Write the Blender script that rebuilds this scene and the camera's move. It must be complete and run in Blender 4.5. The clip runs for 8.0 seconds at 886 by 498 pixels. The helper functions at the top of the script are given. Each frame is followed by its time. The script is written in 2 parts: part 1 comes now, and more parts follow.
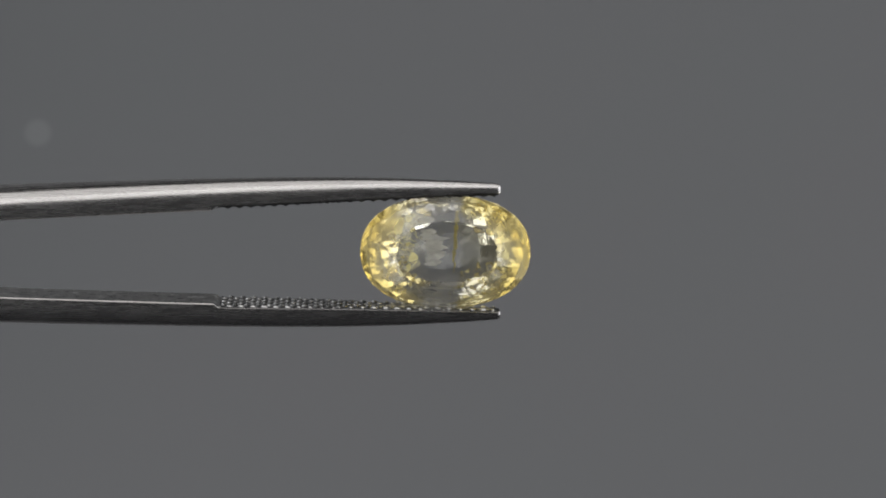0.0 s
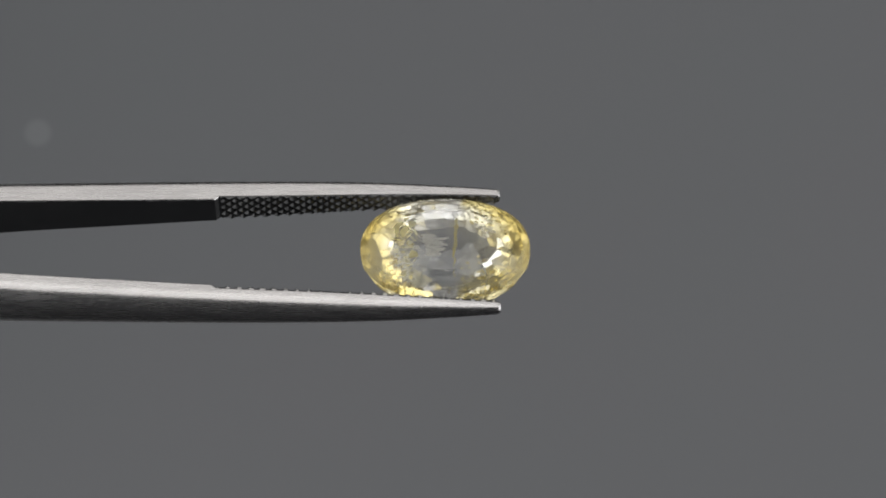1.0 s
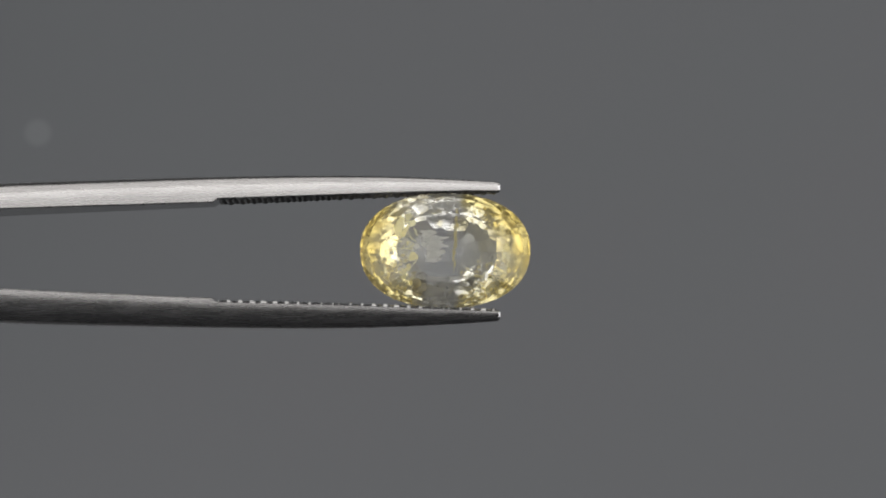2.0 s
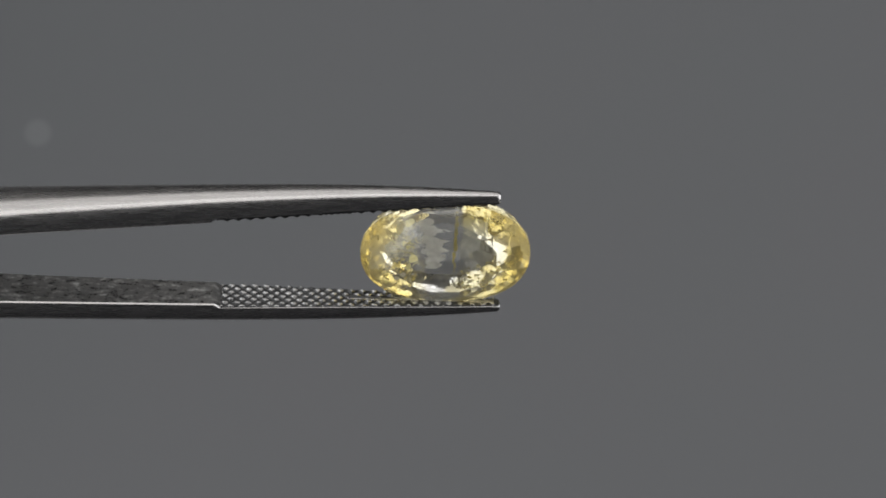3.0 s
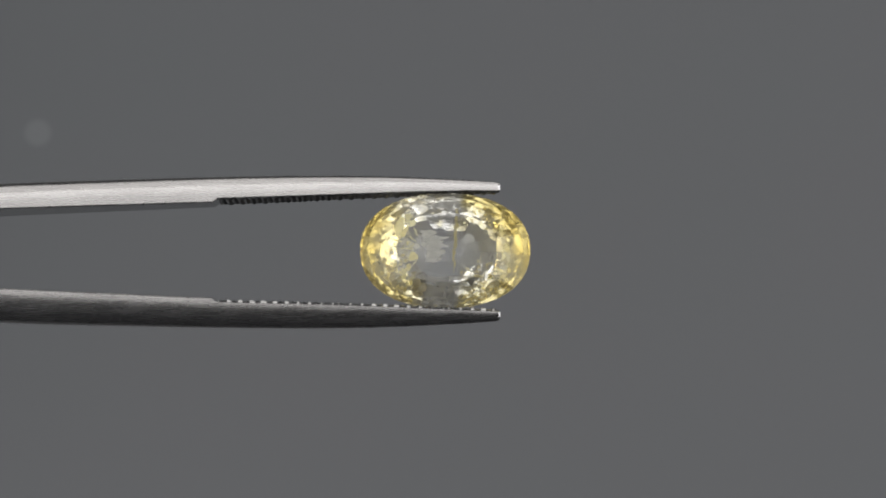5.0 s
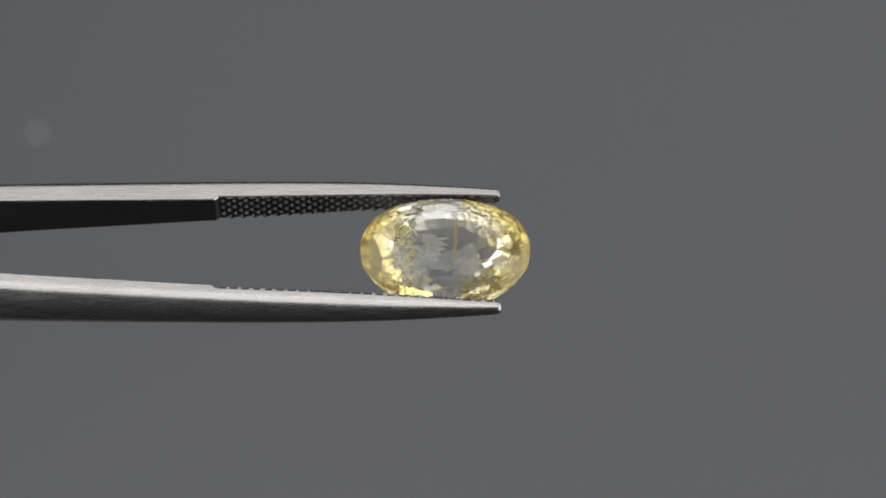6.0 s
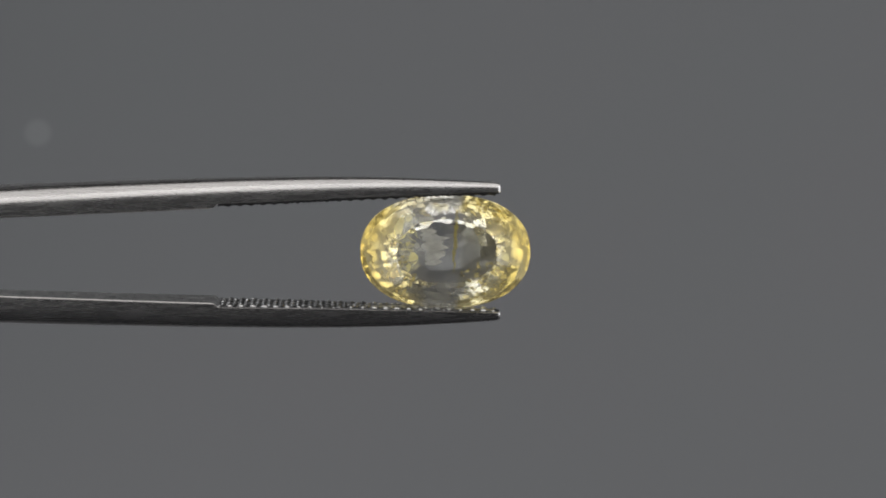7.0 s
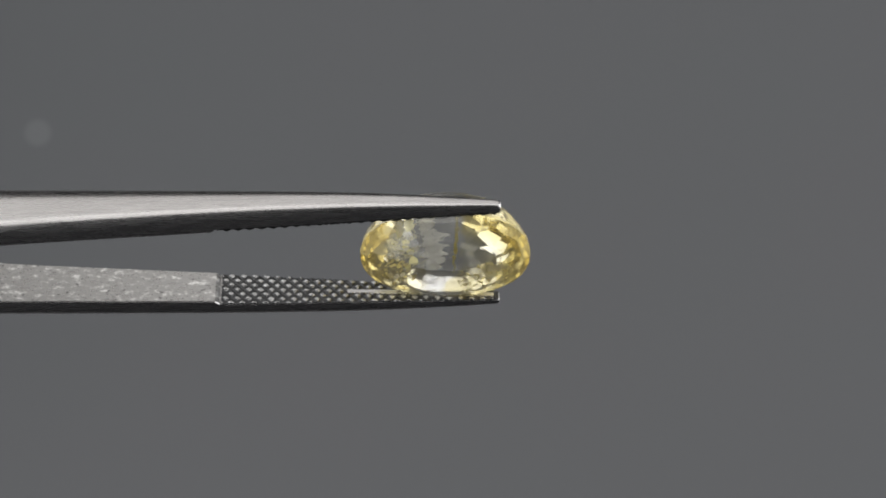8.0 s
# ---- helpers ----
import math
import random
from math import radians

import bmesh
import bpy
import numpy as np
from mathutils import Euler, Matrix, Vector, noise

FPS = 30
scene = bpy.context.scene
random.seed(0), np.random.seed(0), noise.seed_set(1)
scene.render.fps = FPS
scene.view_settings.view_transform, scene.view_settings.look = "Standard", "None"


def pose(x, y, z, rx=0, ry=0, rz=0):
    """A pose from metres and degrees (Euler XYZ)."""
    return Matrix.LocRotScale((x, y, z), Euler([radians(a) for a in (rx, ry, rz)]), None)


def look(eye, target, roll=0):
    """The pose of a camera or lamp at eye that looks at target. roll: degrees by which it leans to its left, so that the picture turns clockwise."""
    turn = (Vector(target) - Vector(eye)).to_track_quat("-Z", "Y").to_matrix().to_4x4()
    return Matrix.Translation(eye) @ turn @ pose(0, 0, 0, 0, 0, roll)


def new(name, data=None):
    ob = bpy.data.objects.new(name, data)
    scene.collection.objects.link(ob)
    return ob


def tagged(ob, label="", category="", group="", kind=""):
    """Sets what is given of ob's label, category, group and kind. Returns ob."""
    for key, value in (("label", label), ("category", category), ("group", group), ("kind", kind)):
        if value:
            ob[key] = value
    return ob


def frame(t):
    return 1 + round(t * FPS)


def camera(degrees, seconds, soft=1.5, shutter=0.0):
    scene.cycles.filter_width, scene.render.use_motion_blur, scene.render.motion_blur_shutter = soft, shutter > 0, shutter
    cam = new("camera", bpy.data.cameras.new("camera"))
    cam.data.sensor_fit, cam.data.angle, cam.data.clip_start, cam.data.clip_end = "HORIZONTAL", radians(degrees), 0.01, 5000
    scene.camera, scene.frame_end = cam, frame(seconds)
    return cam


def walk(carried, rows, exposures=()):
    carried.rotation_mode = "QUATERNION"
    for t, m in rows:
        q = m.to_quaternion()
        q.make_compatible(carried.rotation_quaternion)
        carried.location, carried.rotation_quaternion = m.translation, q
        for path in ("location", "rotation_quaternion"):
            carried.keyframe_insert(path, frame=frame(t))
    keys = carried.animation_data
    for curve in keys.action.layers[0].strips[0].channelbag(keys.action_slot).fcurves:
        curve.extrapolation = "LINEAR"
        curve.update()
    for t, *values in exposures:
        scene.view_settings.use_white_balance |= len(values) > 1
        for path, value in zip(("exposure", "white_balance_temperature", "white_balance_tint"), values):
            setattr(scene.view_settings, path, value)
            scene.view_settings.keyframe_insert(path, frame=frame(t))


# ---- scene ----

# One unit U is a thirtieth of a millimetre; the stone is 10 mm long.
U = 1 / 30000
FOV = 14.0
DIST = 784 * U / math.tan(radians(FOV / 2))

# ---- camera: stands still ----
cam = camera(FOV, 8.0, soft=1.8)
walk(cam, [(0.0, pose(0, -DIST, 0, 90, 0, 0)), (8.0, pose(0, -DIST, 0, 90, 0, 0))])

# ---- light ----
scene.view_settings.exposure = 0.36
world = bpy.data.worlds.new("room_dark")
world.use_nodes = True
world.node_tree.nodes["Background"].inputs["Color"].default_value = (0.9, 0.95, 1.0, 1)
world.node_tree.nodes["Background"].inputs["Strength"].default_value = 0.05
scene.world = world


def soft_lamp(name, eye, target, sx, sy, power, colour):
    data = bpy.data.lights.new(name, "AREA")
    data.shape, data.size, data.size_y = "RECTANGLE", sx, sy
    data.energy, data.color = power, colour
    ob = new(name, data)
    ob.matrix_world = look(eye, target)
    return ob


soft_lamp("overhead_softbox", (0.0, -0.14, 0.30), (0.0, -0.14, 0.0), 0.50, 0.44, 0.43, (1.0, 0.985, 0.97))
soft_lamp("front_softbox", (0.1, -0.45, 0.23), (0.1, 0.0, 0.02), 0.70, 0.30, 0.62, (1.0, 0.99, 0.98))
# Two side fills added to brighten the stone; no such lamps are seen.
soft_lamp("side_fill", (0.28, -0.03, 0.02), (0.0, -0.03, 0.02), 0.58, 0.46, 1.30, (0.97, 0.98, 1.0))
soft_lamp("side_fill", (-0.148, -0.03, 0.02), (0.0, -0.03, 0.02), 0.56, 0.44, 0.90, (0.97, 0.98, 1.0))


# ---- materials ----
def material(name):
    m = bpy.data.materials.new(name)
    m.use_nodes = True
    nt = m.node_tree
    return m, nt, nt.nodes["Principled BSDF"]


def node(nt, kind, **inputs):
    n = nt.nodes.new(kind)
    for key, value in inputs.items():
        n.inputs[key.replace("_", " ")].default_value = value
    return n


def coords(nt, scale):
    tc = nt.nodes.new("ShaderNodeTexCoord")
    mp = nt.nodes.new("ShaderNodeMapping")
    mp.inputs["Scale"].default_value = scale
    nt.links.new(tc.outputs["Object"], mp.inputs["Vector"])
    return mp.outputs["Vector"]


def ramp(nt, fac, stops):
    r = nt.nodes.new("ShaderNodeValToRGB")
    els = r.color_ramp.elements
    while len(els) < len(stops):
        els.new(0.5)
    for el, (p, c) in zip(els, stops):
        el.position = p
        el.color = (*c, 1) if len(c) == 3 else c
    nt.links.new(fac, r.inputs["Fac"])
    return r.outputs["Color"]


def grey(v):
    return (v, v, v)


def steel(name, base, rough, brush, bump):
    """Brushed steel: hair-fine scratches along the arm, and larger dull patches."""
    m, nt, p = material(name)
    p.inputs["Metallic"].default_value = 1.0
    fine = node(nt, "ShaderNodeTexNoise", Scale=1.0, Detail=4.0, Roughness=0.6)
    nt.links.new(coords(nt, (420, 7000, 7000)), fine.inputs["Vector"])
    broad = node(nt, "ShaderNodeTexNoise", Scale=1.0, Detail=3.0, Roughness=0.55)
    nt.links.new(coords(nt, (220, 420, 420)), broad.inputs["Vector"])
    col = ramp(nt, broad.outputs["Fac"], [(0.3, tuple(c * 0.90 for c in base)), (0.7, base)])
    hair = ramp(nt, fine.outputs["Fac"], [(0.32, grey(0.85)), (0.60, grey(1.0))])
    both = nt.nodes.new("ShaderNodeMix")
    both.data_type, both.blend_type = "RGBA", "MULTIPLY"
    both.inputs[0].default_value = 1.0
    nt.links.new(col, both.inputs[6])
    nt.links.new(hair, both.inputs[7])
    nt.links.new(both.outputs[2], p.inputs["Base Color"])
    rg = ramp(nt, fine.outputs["Fac"], [(0.25, grey(rough - brush)), (0.75, grey(rough + brush))])
    nt.links.new(rg, p.inputs["Roughness"])
    b = node(nt, "ShaderNodeBump", Strength=bump, Distance=0.00002)
    nt.links.new(fine.outputs["Fac"], b.inputs["Height"])
    nt.links.new(b.outputs["Normal"], p.inputs["Normal"])
    return m


def worn_steel():
    """Inner faces: dull, blotched with bright rubs and dark pits."""
    m, nt, p = material("worn_steel")
    p.inputs["Metallic"].default_value = 1.0
    rub = node(nt, "ShaderNodeTexNoise", Scale=1.0, Detail=6.0, Roughness=0.7)
    nt.links.new(coords(nt, (1500, 2300, 2300)), rub.inputs["Vector"])
    pit = node(nt, "ShaderNodeTexNoise", Scale=1.0, Detail=2.0, Roughness=0.5)
    nt.links.new(coords(nt, (4200, 4200, 4200)), pit.inputs["Vector"])
    c1 = ramp(nt, rub.outputs["Fac"], [(0.38, (0.40, 0.39, 0.38)), (0.54, (0.47, 0.46, 0.45)), (0.585, (0.64, 0.63, 0.61)), (0.64, (0.95, 0.94, 0.92))])
    c2 = ramp(nt, pit.outputs["Fac"], [(0.28, grey(0.35)), (0.37, grey(1.0))])
    mx = nt.nodes.new("ShaderNodeMix")
    mx.data_type, mx.blend_type = "RGBA", "MULTIPLY"
    mx.inputs[0].default_value = 1.0
    nt.links.new(c1, mx.inputs[6])
    nt.links.new(c2, mx.inputs[7])
    nt.links.new(mx.outputs[2], p.inputs["Base Color"])
    rg = ramp(nt, rub.outputs["Fac"], [(0.4, grey(0.27)), (0.7, grey(0.40))])
    nt.links.new(rg, p.inputs["Roughness"])
    b = node(nt, "ShaderNodeBump", Strength=0.5, Distance=0.00002)
    nt.links.new(pit.outputs["Fac"], b.inputs["Height"])
    nt.links.new(b.outputs["Normal"], p.inputs["Normal"])
    return m


def stone_glass(name, haze, rough, ripple, below, above):
    """Corundum with colour zones: yellow ends and rim, a nearly colourless band across the middle."""
    m, nt, p = material(name)
    nt.nodes.remove(p)
    g = node(nt, "ShaderNodeBsdfGlass", Roughness=rough, IOR=1.76)
    tc = nt.nodes.new("ShaderNodeTexCoord")
    sx = nt.nodes.new("ShaderNodeSeparateXYZ")
    nt.links.new(tc.outputs["Object"], sx.inputs["Vector"])
    warp = node(nt, "ShaderNodeTexNoise", Scale=420.0, Detail=3.0, Roughness=0.6)
    nt.links.new(tc.outputs["Object"], warp.inputs["Vector"])
    a = nt.nodes.new("ShaderNodeMath")
    a.operation = "MULTIPLY_ADD"
    a.inputs[1].default_value, a.inputs[2].default_value = 0.003, -0.0015
    nt.links.new(warp.outputs["Fac"], a.inputs[0])
    b = nt.nodes.new("ShaderNodeMath")
    nt.links.new(a.outputs[0], b.inputs[0])
    # The clear band widens upwards.
    splay = nt.nodes.new("ShaderNodeMapRange")
    for key, value in (("From Min", 0.0), ("From Max", 90 * U), ("To Min", 1.0), ("To Max", 0.45)):
        splay.inputs[key].default_value = value
    nt.links.new(sx.outputs["Z"], splay.inputs["Value"])
    across = nt.nodes.new("ShaderNodeMath")
    across.operation = "MULTIPLY"
    nt.links.new(sx.outputs["X"], across.inputs[0])
    nt.links.new(splay.outputs["Result"], across.inputs[1])
    nt.links.new(across.outputs[0], b.inputs[1])
    c = nt.nodes.new("ShaderNodeMapRange")
    for key, value in (("From Min", -0.0055), ("From Max", 0.0055)):
        c.inputs[key].default_value = value
    nt.links.new(b.outputs[0], c.inputs["Value"])
    oval = nt.nodes.new("ShaderNodeMapping")
    oval.inputs["Scale"].default_value = (1 / (150 * U), 0, 1 / (102 * U))
    nt.links.new(tc.outputs["Object"], oval.inputs["Vector"])
    length = nt.nodes.new("ShaderNodeVectorMath")
    length.operation = "LENGTH"
    nt.links.new(oval.outputs["Vector"], length.inputs[0])
    rim = ramp(nt, length.outputs["Value"], [(0.12, grey(0.16)), (0.42, grey(0.85)), (0.75, grey(1.0))])
    band = ramp(nt, c.outputs["Result"], [(0.10, grey(1.0)), (0.31, grey(0.75)), (0.41, grey(0.05)), (0.53, grey(0.05)), (0.56, grey(1.0)), (0.90, grey(1.0))])
    tint = nt.nodes.new("ShaderNodeMath")
    tint.operation = "MULTIPLY"
    nt.links.new(rim, tint.inputs[0])
    nt.links.new(band, tint.inputs[1])
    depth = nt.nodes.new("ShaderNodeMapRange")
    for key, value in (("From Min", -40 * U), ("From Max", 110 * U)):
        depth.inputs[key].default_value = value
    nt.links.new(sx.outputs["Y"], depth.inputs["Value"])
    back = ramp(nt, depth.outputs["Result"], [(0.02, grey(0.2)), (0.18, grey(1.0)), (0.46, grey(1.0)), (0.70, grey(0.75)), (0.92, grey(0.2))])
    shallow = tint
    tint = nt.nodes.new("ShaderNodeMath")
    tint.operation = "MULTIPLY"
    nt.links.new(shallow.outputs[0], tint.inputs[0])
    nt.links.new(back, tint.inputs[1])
    # The colour lies in a slanting growth zone, so it differs between the lower and the upper half.
    height = nt.nodes.new("ShaderNodeMapRange")
    for key, value in (("From Min", -45 * U), ("From Max", 45 * U), ("To Min", below), ("To Max", above)):
        height.inputs[key].default_value = value
    nt.links.new(sx.outputs["Z"], height.inputs["Value"])
    level = tint
    tint = nt.nodes.new("ShaderNodeMath")
    tint.operation = "MULTIPLY"
    nt.links.new(level.outputs[0], tint.inputs[0])
    nt.links.new(height.outputs["Result"], tint.inputs[1])
    col = ramp(nt, tint.outputs[0], [(0.0, (0.985, 0.985, 0.98)), (0.5, (0.985, 0.93, 0.69)), (1.0, (0.985, 0.86, 0.44))])
    nt.links.new(col, g.inputs["Color"])
    bump = node(nt, "ShaderNodeBump", Strength=ripple, Distance=0.00003)
    nz = node(nt, "ShaderNodeTexNoise", Scale=1500.0, Detail=3.0, Roughness=0.6)
    nt.links.new(tc.outputs["Object"], nz.inputs["Vector"])
    nt.links.new(nz.outputs["Fac"], bump.inputs["Height"])
    nt.links.new(bump.outputs["Normal"], g.inputs["Normal"])
    # Fine silk in the crystal scatters a little light.
    dif = nt.nodes.new("ShaderNodeBsdfDiffuse")
    tra = nt.nodes.new("ShaderNodeBsdfTranslucent")
    silk_col = ramp(nt, tint.outputs[0], [(0.0, (0.88, 0.87, 0.83)), (0.5, (0.93, 0.82, 0.50)), (1.0, (0.95, 0.77, 0.33))])
    for n in (dif, tra):
        nt.links.new(silk_col, n.inputs["Color"])
    silk = node(nt, "ShaderNodeMixShader", Fac=0.5)
    nt.links.new(dif.outputs["BSDF"], silk.inputs[1])
    nt.links.new(tra.outputs["BSDF"], silk.inputs[2])
    cloud = node(nt, "ShaderNodeTexNoise", Scale=900.0, Detail=4.0, Roughness=0.65)
    nt.links.new(tc.outputs["Object"], cloud.inputs["Vector"])
    amount = ramp(nt, cloud.outputs["Fac"], [(0.40, grey(haze * 0.5)), (0.70, grey(haze * 2.0))])
    # The silk is densest in the outer growth zones.
    zone = ramp(nt, length.outputs["Value"], [(0.50, grey(0.45)), (0.98, grey(2.0))])
    both = nt.nodes.new("ShaderNodeMath")
    both.operation, both.use_clamp = "MULTIPLY", True
    nt.links.new(amount, both.inputs[0])
    nt.links.new(zone, both.inputs[1])
    out = nt.nodes.new("ShaderNodeMixShader")
    nt.links.new(both.outputs[0], out.inputs[0])
    nt.links.new(g.outputs["BSDF"], out.inputs[1])
    nt.links.new(silk.outputs["Shader"], out.inputs[2])
    nt.links.new(out.outputs["Shader"], nt.nodes["Material Output"].inputs["Surface"])
    return m


def flake(name, colour, rough, metal, alpha):
    m, nt, p = material(name)
    nz = node(nt, "ShaderNodeTexNoise", Scale=2500.0, Detail=4.0)
    nt.links.new(coords(nt, (1, 1, 1)), nz.inputs["Vector"])
    col = ramp(nt, nz.outputs["Fac"], [(0.3, tuple(x * 0.7 for x in colour)), (0.7, colour)])
    nt.links.new(col, p.inputs["Base Color"])
    p.inputs["Roughness"].default_value, p.inputs["Metallic"].default_value = rough, metal
    p.inputs["Alpha"].default_value = alpha
    return m


def card(name, base, spread, spot=False):
    """Matt studio card with faint mottling; the backdrop has one pale round smudge."""
    m, nt, p = material(name)
    p.inputs["Roughness"].default_value = 0.85
    p.inputs["Specular IOR Level"].default_value = 0.2
    broad = node(nt, "ShaderNodeTexNoise", Scale=14.0, Detail=4.0, Roughness=0.6)
    nt.links.new(coords(nt, (1, 1, 1)), broad.inputs["Vector"])
    col = ramp(nt, broad.outputs["Fac"], [(0.3, (base[0] * (1 - 2 * spread), base[1], base[2])), (0.7, (base[0] * (1 + spread), base[1] * (1 - 0.5 * spread), base[2]))])
    if spot:
        tc = nt.nodes.new("ShaderNodeTexCoord")
        d = nt.nodes.new("ShaderNodeVectorMath")
        d.operation = "DISTANCE"
        d.inputs[1].default_value = spot
        nt.links.new(tc.outputs["Object"], d.inputs[0])
        r = nt.nodes.new("ShaderNodeMapRange")
        for key, value in (("From Min", 0.0012), ("From Max", 0.0025), ("To Min", 0.47), ("To Max", 0.0)):
            r.inputs[key].default_value = value
        r.interpolation_type = "SMOOTHSTEP"
        nt.links.new(d.outputs["Value"], r.inputs["Value"])
        mx = nt.nodes.new("ShaderNodeMix")
        mx.data_type = "RGBA"
        nt.links.new(r.outputs["Result"], mx.inputs[0])
        nt.links.new(col, mx.inputs[6])
        mx.inputs[7].default_value = (*[min(0.9, c * 1.45) for c in base], 1)
        col = mx.outputs[2]
    nt.links.new(col, p.inputs["Base Color"])
    return m


STEEL = steel("brushed_steel", (0.66, 0.64, 0.63), 0.27, 0.03, 0.05)
WORN = worn_steel()
# Upper arm's gripping face points down; its shade is put into this tone.
SHADED_FACE = steel("shaded_face_steel", (0.42, 0.42, 0.42), 0.24, 0.03, 0.05)
# Shade between the teeth, with some grime, is painted as darker steel.
GROOVE_SHADE = steel("groove_shade_steel", (0.10, 0.10, 0.10), 0.34, 0.05, 0.1)
TIPS = steel("tooth_tip_steel", (0.62, 0.61, 0.60), 0.28, 0.05, 0.1)
# Upper teeth face down; their shade is put into this darker copy.
SHADED_TEETH = steel("shaded_tooth_steel", (0.13, 0.128, 0.125), 0.36, 0.05, 0.1)
STONE = stone_glass("yellow_sapphire", 0.065, 0.0, 0.32, 0.72, 0.2)
CROWN = stone_glass("yellow_sapphire_silky", 0.065, 0.0, 0.12, 0.75, 1.5)
FROSTED = stone_glass("yellow_sapphire_frosted", 0.15, 0.25, 0.2, 0.8, 0.6)
FEATHER = flake("feather_inclusion", (0.93, 0.93, 0.91), 0.4, 0.45, 0.5)
SPECK = flake("brown_speck", (0.26, 0.21, 0.06), 0.5, 0.0, 0.8)
VEIN = flake("yellow_vein", (0.60, 0.51, 0.12), 0.5, 0.0, 0.55)
VEIL = flake("yellow_veil", (0.98, 0.87, 0.44), 0.3, 0.75, 0.42)
CRYSTAL = flake("pale_crystal", (0.97, 0.92, 0.55), 0.3, 0.7, 0.75)


# ---- mesh helpers ----
def part(name, bm, mats, parent=None, label="", smooth=False):
    me = bpy.data.meshes.new(name)
    bm.normal_update()
    for f in bm.faces:
        f.smooth = smooth
    bm.to_mesh(me)
    bm.free()
    for m in mats if isinstance(mats, (list, tuple)) else [mats]:
        me.materials.append(m)
    ob = new(name, me)
    ob.parent = parent
    if label:
        tagged(ob, label)
    return ob


def slab(name, x0, x1, y0, y1, z0, z1, mat, label, origin=(0, 0, 0)):
    bm = bmesh.new()
    bmesh.ops.create_cube(bm, size=1)
    o = Vector(origin)
    for v in bm.verts:
        v.co = Vector((x0 + (v.co.x + 0.5) * (x1 - x0), y0 + (v.co.y + 0.5) * (y1 - y0), z0 + (v.co.z + 0.5) * (z1 - z0))) - o
    ob = part(name, bm, mat)
    ob.location = o
    return tagged(ob, label, kind="structure")


# ---- the photo box ----
BACK, BEND, CURL = 0.30, 0.05, 0.22
SPOT_X, SPOT_Z = -0.0573, 0.01645
SPOT_Y = -CURL * (1 - math.cos(math.asin((BEND - SPOT_Z) / CURL)))
GREY_CARD = card("grey_card", (0.132, 0.1335, 0.1365), 0.012, spot=(SPOT_X, SPOT_Y, SPOT_Z))
WALL = card("box_wall", (0.025, 0.025, 0.025), 0.03)
PALE_WALL = card("pale_box_wall", (0.17, 0.17, 0.17), 0.03)
GREY_WALL = card("grey_box_wall", (0.115, 0.115, 0.117), 0.03)
DARK = card("dark_cloth", (0.012, 0.012, 0.013), 0.1)


def sweep(bend_at, radius, lean):
    """Backdrop card: hangs from the top of the box, its lower edge curling forward."""
    bm = bmesh.new()
    rows = [(BACK, 0.42), (BACK, bend_at)]
    for k in range(1, 25):
        a = radians(lean) * k / 24
        rows.append((BACK - radius * (1 - math.cos(a)), bend_at - radius * math.sin(a)))
    fronts = [[bm.verts.new((x, y - BACK, z)) for x in (-0.152, 0.60)] for y, z in rows]
    backs = [[bm.verts.new((x, y - BACK + 0.004, z - 0.002)) for x in (-0.152, 0.60)] for y, z in rows]
    for r, q, sr, sq in zip(fronts, fronts[1:], backs, backs[1:]):
        bm.faces.new((r[0], q[0], q[1], r[1]))
        bm.faces.new((sr[0], sr[1], sq[1], sq[0]))
        for i in (0, 1):
            bm.faces.new((r[i], sr[i], sq[i], q[i]))
    for r, q in ((fronts[0], backs[0]), (fronts[-1], backs[-1])):
        bm.faces.new((r[0], r[1], q[1], q[0]))
    bmesh.ops.recalc_face_normals(bm, faces=bm.faces)
    ob = part("backdrop", bm, GREY_CARD, smooth=True)
    ob.location = (0, BACK, 0)
    return tagged(ob, "curved matt grey backdrop card with a pale smudge", kind="structure")


sweep(BEND, CURL, 36)
slab("wall_back", -0.152, 0.60, BACK + 0.012, BACK + 0.022, -0.30, 0.42, GREY_WALL, "plain grey back wall of the photo box")
slab("wall_left", -0.162, -0.152, -0.62, BACK + 0.022, -0.30, 0.42, PALE_WALL, "plain grey side wall of the photo box")
slab("wall_right", 0.60, 0.61, -0.62, BACK + 0.022, -0.30, 0.42, PALE_WALL, "plain grey side wall of the photo box")
slab("wall_front", -0.152, 0.60, -0.63, -0.62, -0.30, 0.42, WALL, "plain grey front wall of the photo box")
slab("ceiling", -0.162, 0.61, -0.63, BACK + 0.022, 0.42, 0.43, WALL, "plain grey top of the photo box")
slab("floor", -0.162, 0.61, -0.63, BACK + 0.022, -0.31, -0.30, DARK, "dark cloth floor of the photo box")


# ---- tweezers ----
PX = [-4100, -3300, -2500, -1900, -1400, -784 - 300, -784, -401, -184, -84, 16, 96, 101]
HALF_W = [60, 75, 95, 110, 105, 81, 57, 37.5, 28.5, 23, 17, 11, 10]
LOW_W = [60, 75, 95, 110, 102, 76, 53, 37.5, 28.5, 23, 17, 11, 10]
UP_IN = [0.5, 0.5, 0.5, 4, 24, 54, 72, 86, 94, 98.5, 102, 102.5, 103]
UP_OUT = [36, 40, 45, 52, 74, 105, 122.5, 135, 138, 136.5, 132, 127, 125]
LOW_IN = [0.5, 0.5, 0.5, 4, 22, 49, 67, 83, 87, 90.5, 94, 97, 97.5]
LOW_OUT = [36, 40, 45, 52, 78, 109, 125, 133, 134.5, 132, 127, 121, 119]
STEP = -398


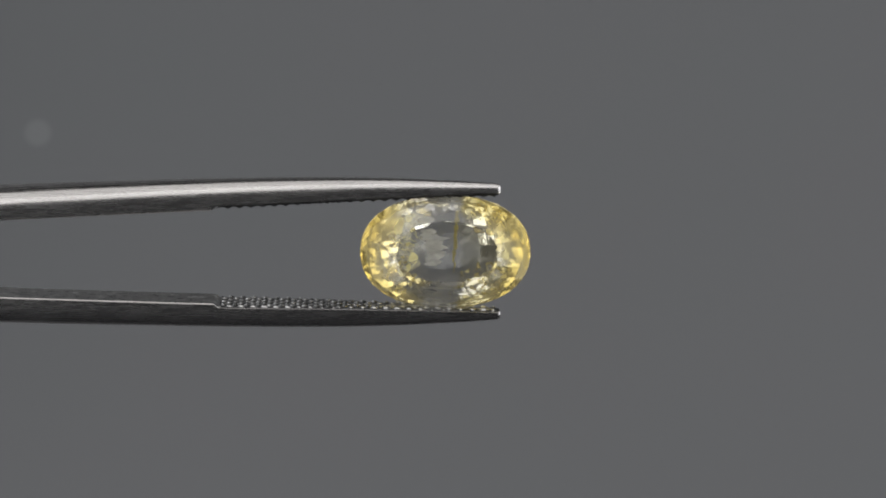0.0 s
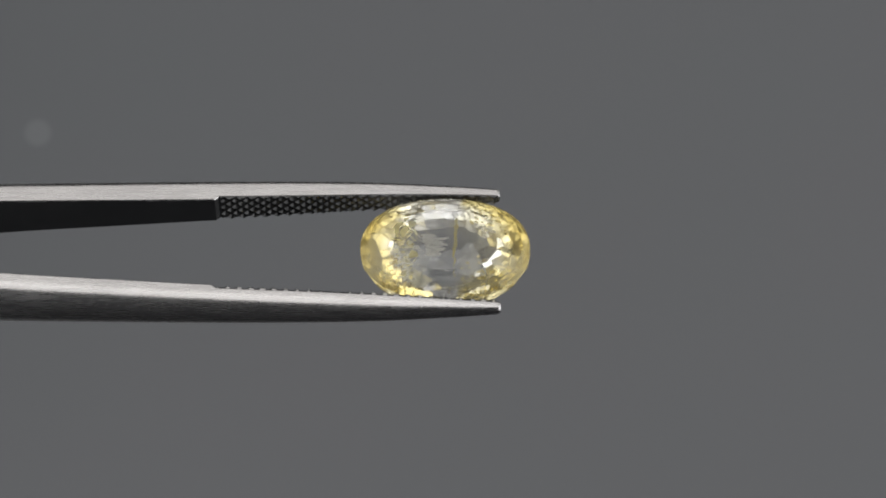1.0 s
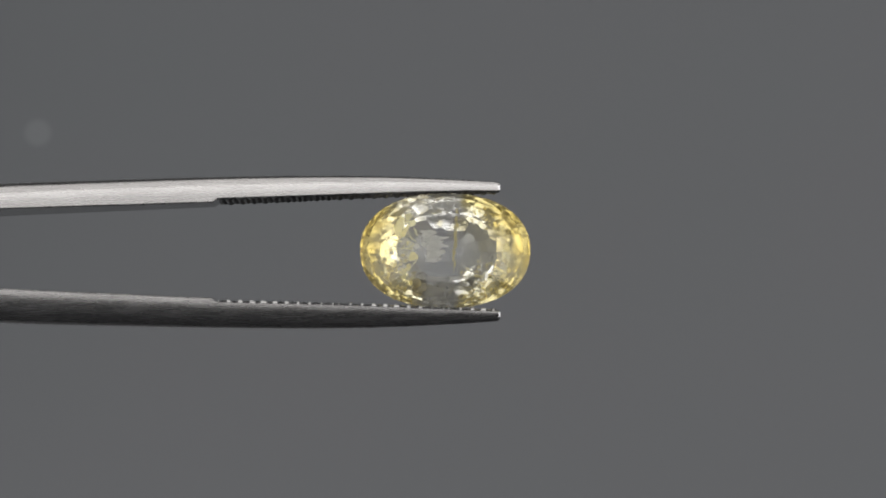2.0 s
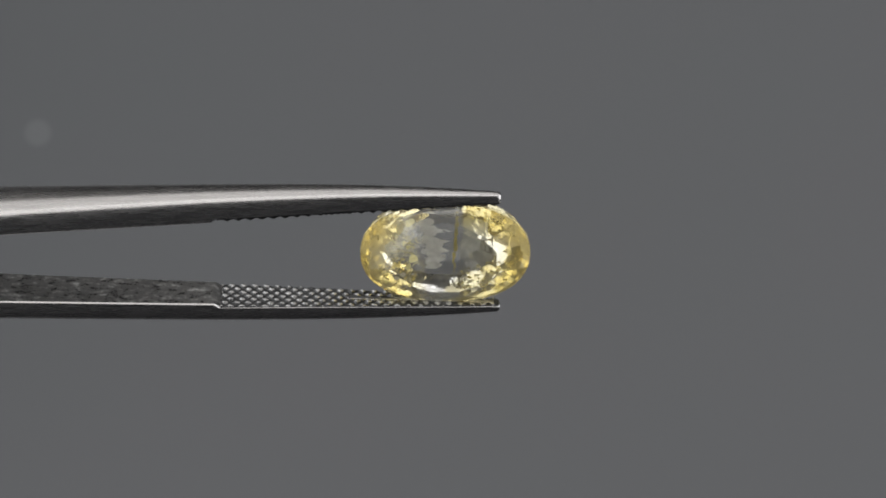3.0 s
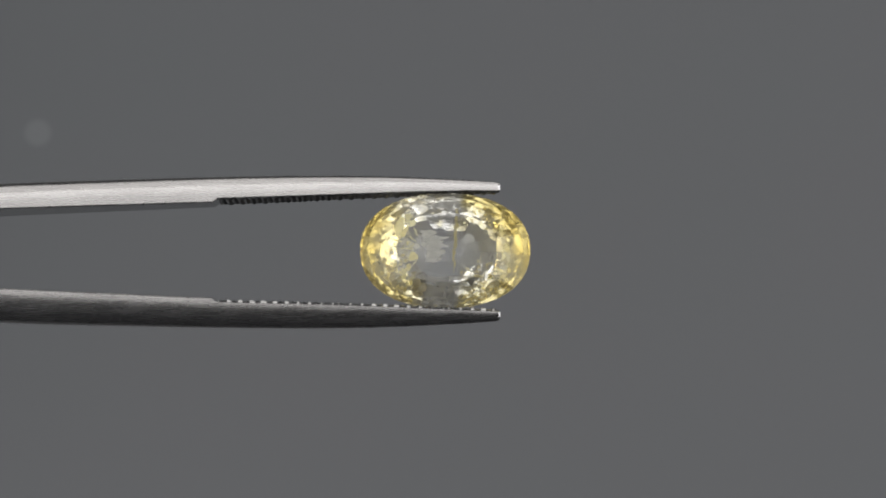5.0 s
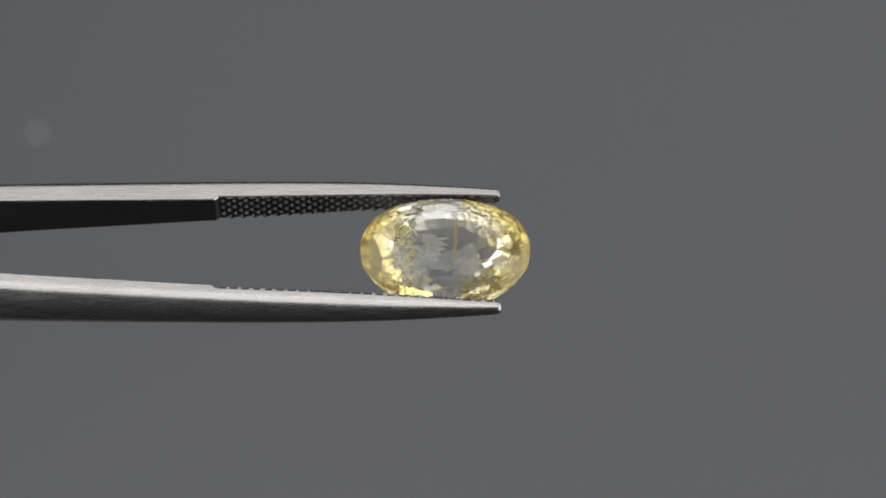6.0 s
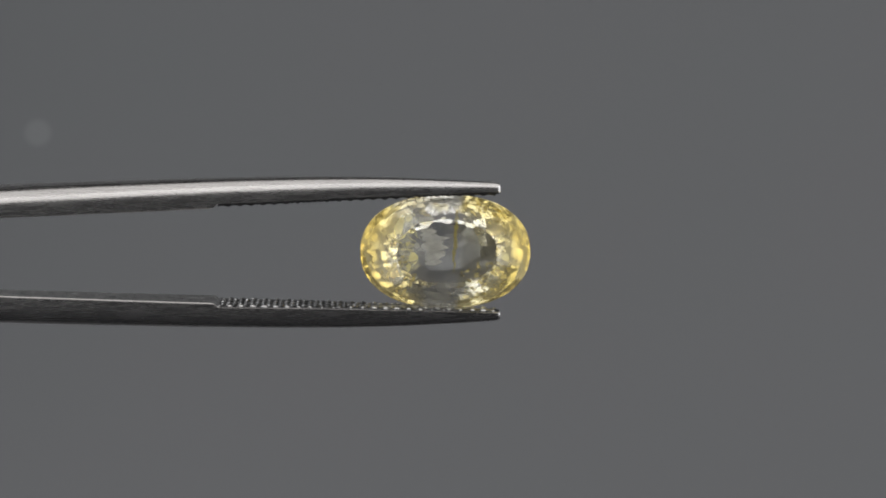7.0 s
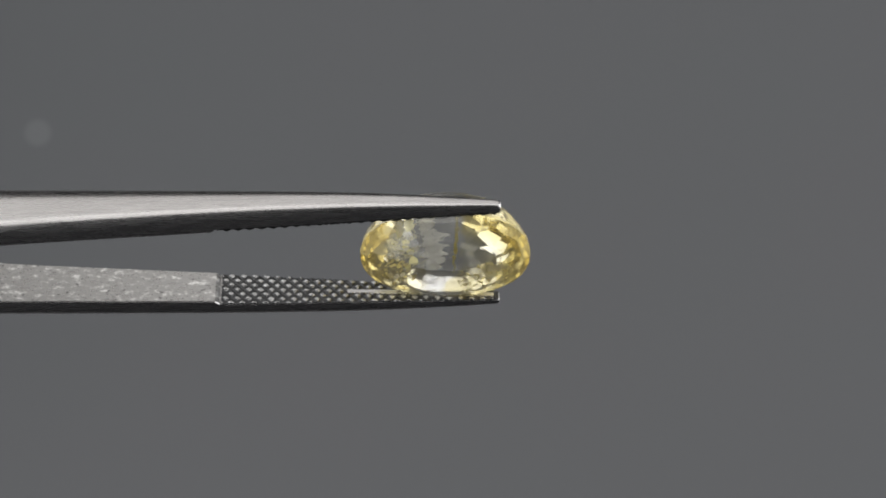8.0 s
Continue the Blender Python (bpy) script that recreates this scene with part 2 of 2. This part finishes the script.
def along(x, table, soften=70):
    """A smoothed reading of a station table."""
    s = min(soften, max(2.0, 101 - x))
    return float(np.mean(np.interp([x + s * k / 6 for k in range(-6, 7)], PX, table)))


def inner(x, table, step=6.2):
    """Height of the gripping face; it drops by a small ramp where the serration starts."""
    return along(x, table) + step * min(1, max(0, (x - STEP + 8) / 9))


def stations():
    xs = list(np.linspace(-4100, -1000, 40)) + list(np.linspace(-980, STEP - 14, 60))
    xs += list(np.linspace(STEP - 8, STEP + 1, 6)) + list(np.linspace(STEP + 8, 92, 70)) + [96, 99, 100.5, 101]
    return xs


def arm_mesh(sign, width, tin, tout, near, far, slant, flat):
    """One arm, lofted from D-shaped sections: flat gripping face, short sides, rounded back."""
    bm = bmesh.new()
    rings = []
    for x in stations():
        w, zi, zo = along(x, width), inner(x, tin), along(x, tout, 110)
        top = inner(x, tin, 0) + 4
        end = max(0.0, (x - 95) / 6)
        w, zo = w * (1 - 0.12 * end ** 2), zo - 1.8 * end ** 2
        zi += 0.8 * end ** 2
        side = max(3.0, flat * (zo - top) + top - zi)
        low = slant * min(1.0, max(0.0, (STEP - x) / 386))
        pts = [(-w + 2, zi + low), (-w, zi + 2 + low)]
        for k in range(0, 29):
            a = math.pi * (1 - k / 28)
            ca, sa = math.cos(a), math.sin(a)
            pts.append((math.copysign(abs(ca) ** (near if ca > 0 else far), ca) * w, zi + side + (zo - zi - side) * max(0, sa) ** 0.78))
        pts += [(w, zi + 2), (w - 2, zi)]
        rings.append([bm.verts.new((x * U, -(f + 1.2) * U, sign * z * U)) for f, z in pts])
    n = len(rings[0])
    for r, q in zip(rings, rings[1:]):
        for i in range(n):
            j = (i + 1) % n
            f = bm.faces.new((r[i], r[j], q[j], q[i]))
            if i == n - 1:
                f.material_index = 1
    bm.faces.new(rings[0])
    bm.faces.new(rings[-1])
    bmesh.ops.recalc_face_normals(bm, faces=bm.faces)
    for f in bm.faces:
        f.smooth = True
    for r, q in zip(rings, rings[1:]):
        for i in (0, 1, n - 2, n - 1):
            bm.edges.get((r[i], q[i])).smooth = False
    for e in rings[0][0].link_edges[:] + [e for v in rings[-1] for e in v.link_edges if e.other_vert(v) in rings[-1]]:
        e.smooth = False
    return bm


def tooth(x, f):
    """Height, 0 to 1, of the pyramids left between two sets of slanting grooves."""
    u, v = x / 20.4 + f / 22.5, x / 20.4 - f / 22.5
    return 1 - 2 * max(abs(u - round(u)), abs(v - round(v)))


def grip_mesh(sign, tin, channel):
    """Serration: diamond points in rows, standing on the recessed gripping face."""
    bm = bmesh.new()
    xs = np.linspace(STEP + 3, 99, 420)
    cols = 57
    grid = []
    for x in xs:
        w, zi = along(x, HALF_W) - 0.4, inner(x, tin)
        row = []
        for k in range(cols):
            f = (2 * k / (cols - 1) - 1) * w
            h = 3.9 * min(1, 1.3 * tooth(x, f))
            h += 0.5 * noise.noise((x * 0.11, f * 0.13, sign * 3.1))
            if channel and x > -172 and abs(f) < 4.5:
                h = 2.4
            if x > 92:
                h *= 0.3
            row.append(bm.verts.new((x * U, -(f + 1.2) * U, sign * (zi - max(0.15, h)) * U)))
        row = [bm.verts.new((x * U, (w - 1.2) * U, sign * (zi + 1) * U))] + row + [bm.verts.new((x * U, -(w + 1.2) * U, sign * (zi + 1) * U))]
        grid.append(row)
    for r, q in zip(grid, grid[1:]):
        for i in range(len(r) - 1):
            face = bm.faces.new((r[i], r[i + 1], q[i + 1], q[i]))
            x, f = r[i].co.x / U, r[i].co.y / U + 1.2
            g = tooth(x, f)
            tip_from = 0.5 + 0.2 * noise.noise((x * 0.07, f * 0.1, sign * 5.0))
            # Faces below the tips take the painted groove shade.
            face.material_index = int(x < 90 and (g > tip_from or (channel and x > -172 and abs(f) < 4.5)))
    bmesh.ops.recalc_face_normals(bm, faces=bm.faces)
    return bm


def build_tweezers():
    root = tagged(new("tweezers"), "brushed steel gem tweezers with serrated tips gripping a stone", "tweezers")
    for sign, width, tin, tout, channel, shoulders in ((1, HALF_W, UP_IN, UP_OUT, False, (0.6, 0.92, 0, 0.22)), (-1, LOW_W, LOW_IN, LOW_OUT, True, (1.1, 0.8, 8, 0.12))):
        arm = part("arm", arm_mesh(sign, width, tin, tout, *shoulders), [STEEL, WORN if channel else SHADED_FACE], root, smooth=True)
        for poly in arm.data.polygons:
            poly.use_smooth = True
        part("serrated_grip", grip_mesh(sign, tin, channel), [GROOVE_SHADE, TIPS if channel else SHADED_TEETH], arm, "diamond-serrated steel gripping face with groove shade put into its colour", smooth=True)
    return root


# ---- the stone ----
def facet_row(n, turn, upper, lower, rng, jit=0.0, low=-2.0, high=2.0):
    """Planes of one row of facets round the oval; upper and lower are (scale, distance in front of the middle)."""
    (s1, f1), (s2, f2) = upper, lower
    k = (s2 - s1) / (f1 - f2)
    out = []
    for i in range(n):
        a = 2 * math.pi * (i + turn + rng.uniform(-8, 8) * jit) / n
        ca, sa = math.cos(a), math.sin(a)
        if not low <= sa < high:
            continue
        no = Vector((math.copysign(abs(ca) ** 1.1, ca) / 150, -k * (1 + rng.uniform(-2, 2) * jit), math.copysign(abs(sa) ** 1.1, sa) / 102))
        out.append((no, s1 + k * f1 + rng.uniform(-jit, 0.4 * jit)))
    return out


def cut(bm, no, c):
    """Grinds away all that lies beyond the plane no . p = c."""
    res = bmesh.ops.bisect_plane(bm, geom=bm.verts[:] + bm.edges[:] + bm.faces[:], dist=1e-4, plane_co=no * (c / no.length_squared), plane_no=no.normalized(), clear_outer=True)
    edges = [e for e in res["geom_cut"] if isinstance(e, bmesh.types.BMEdge) and len(e.link_faces) == 1]
    if len(edges) > 2:
        bmesh.ops.edgeloop_fill(bm, edges=edges)


def sliver(rng, centre, half, tilt, thick):
    """A thin ragged flake inside the stone."""
    bm = bmesh.new()
    n = 9
    turn = Euler([radians(a) for a in tilt]).to_matrix()
    rims = []
    for side in (-1, 1):
        rim = []
        for k in range(n):
            a = 2 * math.pi * k / n
            r = rng.uniform(0.55, 1.0) if side < 0 else None
            if side < 0:
                p = Vector((half[0] * r * math.cos(a), 0, half[1] * r * math.sin(a)))
            else:
                p = flat[k] * 0.85
            rim.append(p)
        if side < 0:
            flat = rim
        rims.append([bm.verts.new((Vector(centre) + turn @ (p + Vector((0, side * thick, 0)))) * U) for p in rim])
    bm.faces.new(rims[0])
    bm.faces.new(rims[1][::-1])
    for k in range(n):
        j = (k + 1) % n
        bm.faces.new((rims[0][k], rims[1][k], rims[1][j], rims[0][j]))
    bmesh.ops.recalc_face_normals(bm, faces=bm.faces)
    return bm


def inclusions(root, rng):
    """A yellow healed vein across the stone, and a cloud of pale feathers."""
    # The vein is broad above and runs out to a point.
    for k in range(9):
        t = k / 8
        part("vein", sliver(rng, (17 - 2 * t + rng.uniform(-2.2, 2.2), 22 + rng.uniform(-3, 3), 54 - 88 * t), (0.9 + rng.uniform(2.8, 4.4) * min(1.0, 2 * (1 - t)), rng.uniform(8, 11)), (0, rng.uniform(-7, 7), 0), 0.8), VEIN, root)
    # A fanned feather of overlapping fingers, leaning back.
    lean = Euler((radians(-42), 0, 0)).to_matrix()
    for k in range(13):
        t = k / 12
        w = 27 * (0.55 + 0.45 * math.sin(math.pi * min(1, t * 1.1))) + rng.uniform(-5, 5)
        c = lean @ Vector((-42 + w * 0.9 + 10 * (t - 0.5), rng.uniform(-2, 2), 36 - 68 * t)) + Vector((0, 20, 6))
        part("feather", sliver(rng, c, (w, rng.uniform(6, 9)), (-42 + rng.uniform(-9, 9), rng.uniform(-12, 12), rng.uniform(-9, 9)), 0.5), FEATHER, root)
    for x, y, z, w, h in ((-62, 26, 10, 10, 7), (-57, 24, -12, 12, 12), (-66, 30, -30, 7, 9), (-74, 26, 34, 10, 16), (-60, 20, 48, 9, 10)):
        part("pale_crystal", sliver(rng, (x, y, z), (w, h), (-20, rng.uniform(10, 50), rng.uniform(-20, 20)), 1.6), CRYSTAL, root)
    for k in range(16):
        u = rng.gauss(0, 1)
        c = (-62 + 14 * u, rng.uniform(4, 44), -6 + rng.gauss(0, 26))
        part("feather", sliver(rng, c, (rng.uniform(2, 9), rng.uniform(2, 8)), (rng.uniform(-40, 40), rng.uniform(-30, 60), rng.uniform(-40, 40)), 0.4), FEATHER, root)
    # Yellow veils crowd both ends of the stone below, and a few lie above the vein.
    for x0, x1, z0, z1, count in ((22, 112, -74, -18, 40), (-104, -46, -68, -8, 26), (44, 104, 30, 70, 14)):
        for k in range(count):
            c = (rng.uniform(x0, x1), rng.uniform(2, 40), rng.uniform(z0, z1))
            if (c[0] / 150) ** 2 + (c[2] / 102) ** 2 < 0.70:
                part("veil", sliver(rng, c, (rng.uniform(2.5, 8), rng.uniform(2, 5.5)), (rng.uniform(-60, 60), rng.uniform(-60, 60), rng.uniform(-60, 60)), 0.5), VEIL, root)
    # Nested curved cracks between the feather and the pale end.
    for k in range(4):
        r = 32 + 8 * k
        for j in range(7):
            a = radians(125 + 17 * j + rng.uniform(-3, 3))
            c = (-28 + r * math.cos(a), 22 + rng.uniform(-5, 5), 2 + 0.85 * r * math.sin(a))
            if rng.random() < 0.7:
                part("crack", sliver(rng, c, (rng.uniform(0.7, 1.4), 0.17 * r), (0, 90 - math.degrees(a), rng.uniform(-20, 20)), 0.4), rng.choice((FEATHER, CRYSTAL)), root)
    for k in range(46):
        a, r = rng.uniform(-2.4, 0.9), rng.uniform(0.55, 0.86)
        c = (150 * r * math.cos(a), rng.uniform(6, 34) * (1.25 - r) * 2, 102 * r * math.sin(a))
        part("speck", sliver(rng, c, (rng.uniform(0.8, 2.6), rng.uniform(0.8, 2.0)), (rng.uniform(-60, 60), rng.uniform(-60, 60), rng.uniform(-60, 60)), 0.5), SPECK, root)
    for k in range(60):
        c = (rng.uniform(22, 105), rng.uniform(4, 44), rng.uniform(-72, -26))
        if (c[0] / 150) ** 2 + (c[2] / 102) ** 2 < 0.62:
            part("speck", sliver(rng, c, (rng.uniform(1.0, 4.0), rng.uniform(0.8, 2.4)), (rng.uniform(-60, 60), rng.uniform(-60, 60), rng.uniform(-60, 60)), 0.5), SPECK, root)


def build_stone():
    rng = random.Random(7)
    root = tagged(new("gemstone"), "oval faceted pale yellow sapphire held in tweezers", "gemstone")
    planes = [(Vector((0.01, -1, 0.012)), 40.0)]
    planes += facet_row(60, 0.0, (1.0, 9), (1.0, 3), rng)
    planes += facet_row(14, 0.5, (0.60, 40), (0.79, 31), rng, 0.012)
    planes += facet_row(14, 0.0, (0.60, 40), (0.905, 20), rng, 0.012)
    planes += facet_row(28, 0.5, (0.895, 21.5), (0.997, 8), rng, 0.006)
    # Pavilion: step rows; the upper half is cut in more, narrower steps than the lower.
    for n, upper, lower, low, high in ((20, (1.0, 3), (0.965, -15), -2, 2), (20, (0.965, -15), (0.90, -38), -2, 2), (20, (0.90, -38), (0.63, -87), -2, 0.35),
                                       (20, (0.90, -38), (0.835, -54), 0.35, 2), (20, (0.835, -54), (0.74, -71), 0.35, 2), (20, (0.74, -71), (0.61, -88), 0.35, 2),
                                       (16, (0.63, -87), (0.42, -104), -2, 2), (12, (0.42, -104), (0.20, -114), -2, 2), (10, (0.20, -114), (0.02, -118), -2, 2)):
        planes += facet_row(n, 0.5, upper, lower, rng, 0.005, low, high)
    bm = bmesh.new()
    bmesh.ops.create_cube(bm, size=400)
    for no, c in planes:
        cut(bm, no, c)
    bmesh.ops.scale(bm, vec=(U, U, U), verts=bm.verts)
    bmesh.ops.recalc_face_normals(bm, faces=bm.faces)
    split = {"crown": [], "girdle": [], "pavilion": []}
    for f in bm.faces:
        y = -f.calc_center_median().y / U
        upright = abs(f.normal.y) < 0.08
        split["girdle" if upright and 2 < y < 10 else "crown" if y > 6 else "pavilion"].append([v.co.copy() for v in f.verts])
    bm.free()
    for name, faces in split.items():
        piece = bmesh.new()
        seen = {}
        for f in faces:
            for c in f:
                if tuple(c) not in seen:
                    seen[tuple(c)] = piece.verts.new(c)
            piece.faces.new([seen[tuple(c)] for c in f])
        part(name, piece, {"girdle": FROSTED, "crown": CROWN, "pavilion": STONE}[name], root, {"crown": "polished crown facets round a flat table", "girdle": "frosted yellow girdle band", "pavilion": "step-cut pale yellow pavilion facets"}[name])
    inclusions(root, rng)
    return root


tweezers = build_tweezers()
gemstone = build_stone()

# The tool rolls about its long axis; the stone rolls with it.
ROLL = [(0.0, 13.3), (0.2, 3.0), (0.5, -10.5), (0.8, -22.0), (1.0, -28.5), (1.25, -32.5), (1.5, -26.0), (1.7, -18.6),
        (1.95, -8.5), (2.2, 2.0), (2.5, 14.0), (2.8, 25.0), (3.0, 32.0), (3.2, 39.0), (3.4, 47.0), (3.55, 50.5),
        (3.7, 47.0), (4.0, 34.0), (4.2, 26.5), (4.5, 15.5), (4.7, 7.5), (5.0, -6.0), (5.3, -18.0), (5.55, -27.0),
        (5.75, -32.5), (5.9, -31.0), (6.0, -28.5), (6.2, -22.0), (6.5, -13.0), (6.8, -1.0), (7.0, 10.0), (7.2, 16.5),
        (7.5, 25.5), (7.8, 36.0), (8.0, 44.0)]
AXIS_Z = -7.4 * U


def motions():
    walk(tweezers, [(t, pose(0, 0, AXIS_Z, a, 0, 0)) for t, a in ROLL])
    walk(gemstone, [(t, pose(0, 0, AXIS_Z, a, 0, 0) @ pose(4 * U, 0, 4 * U)) for t, a in ROLL])


motions()
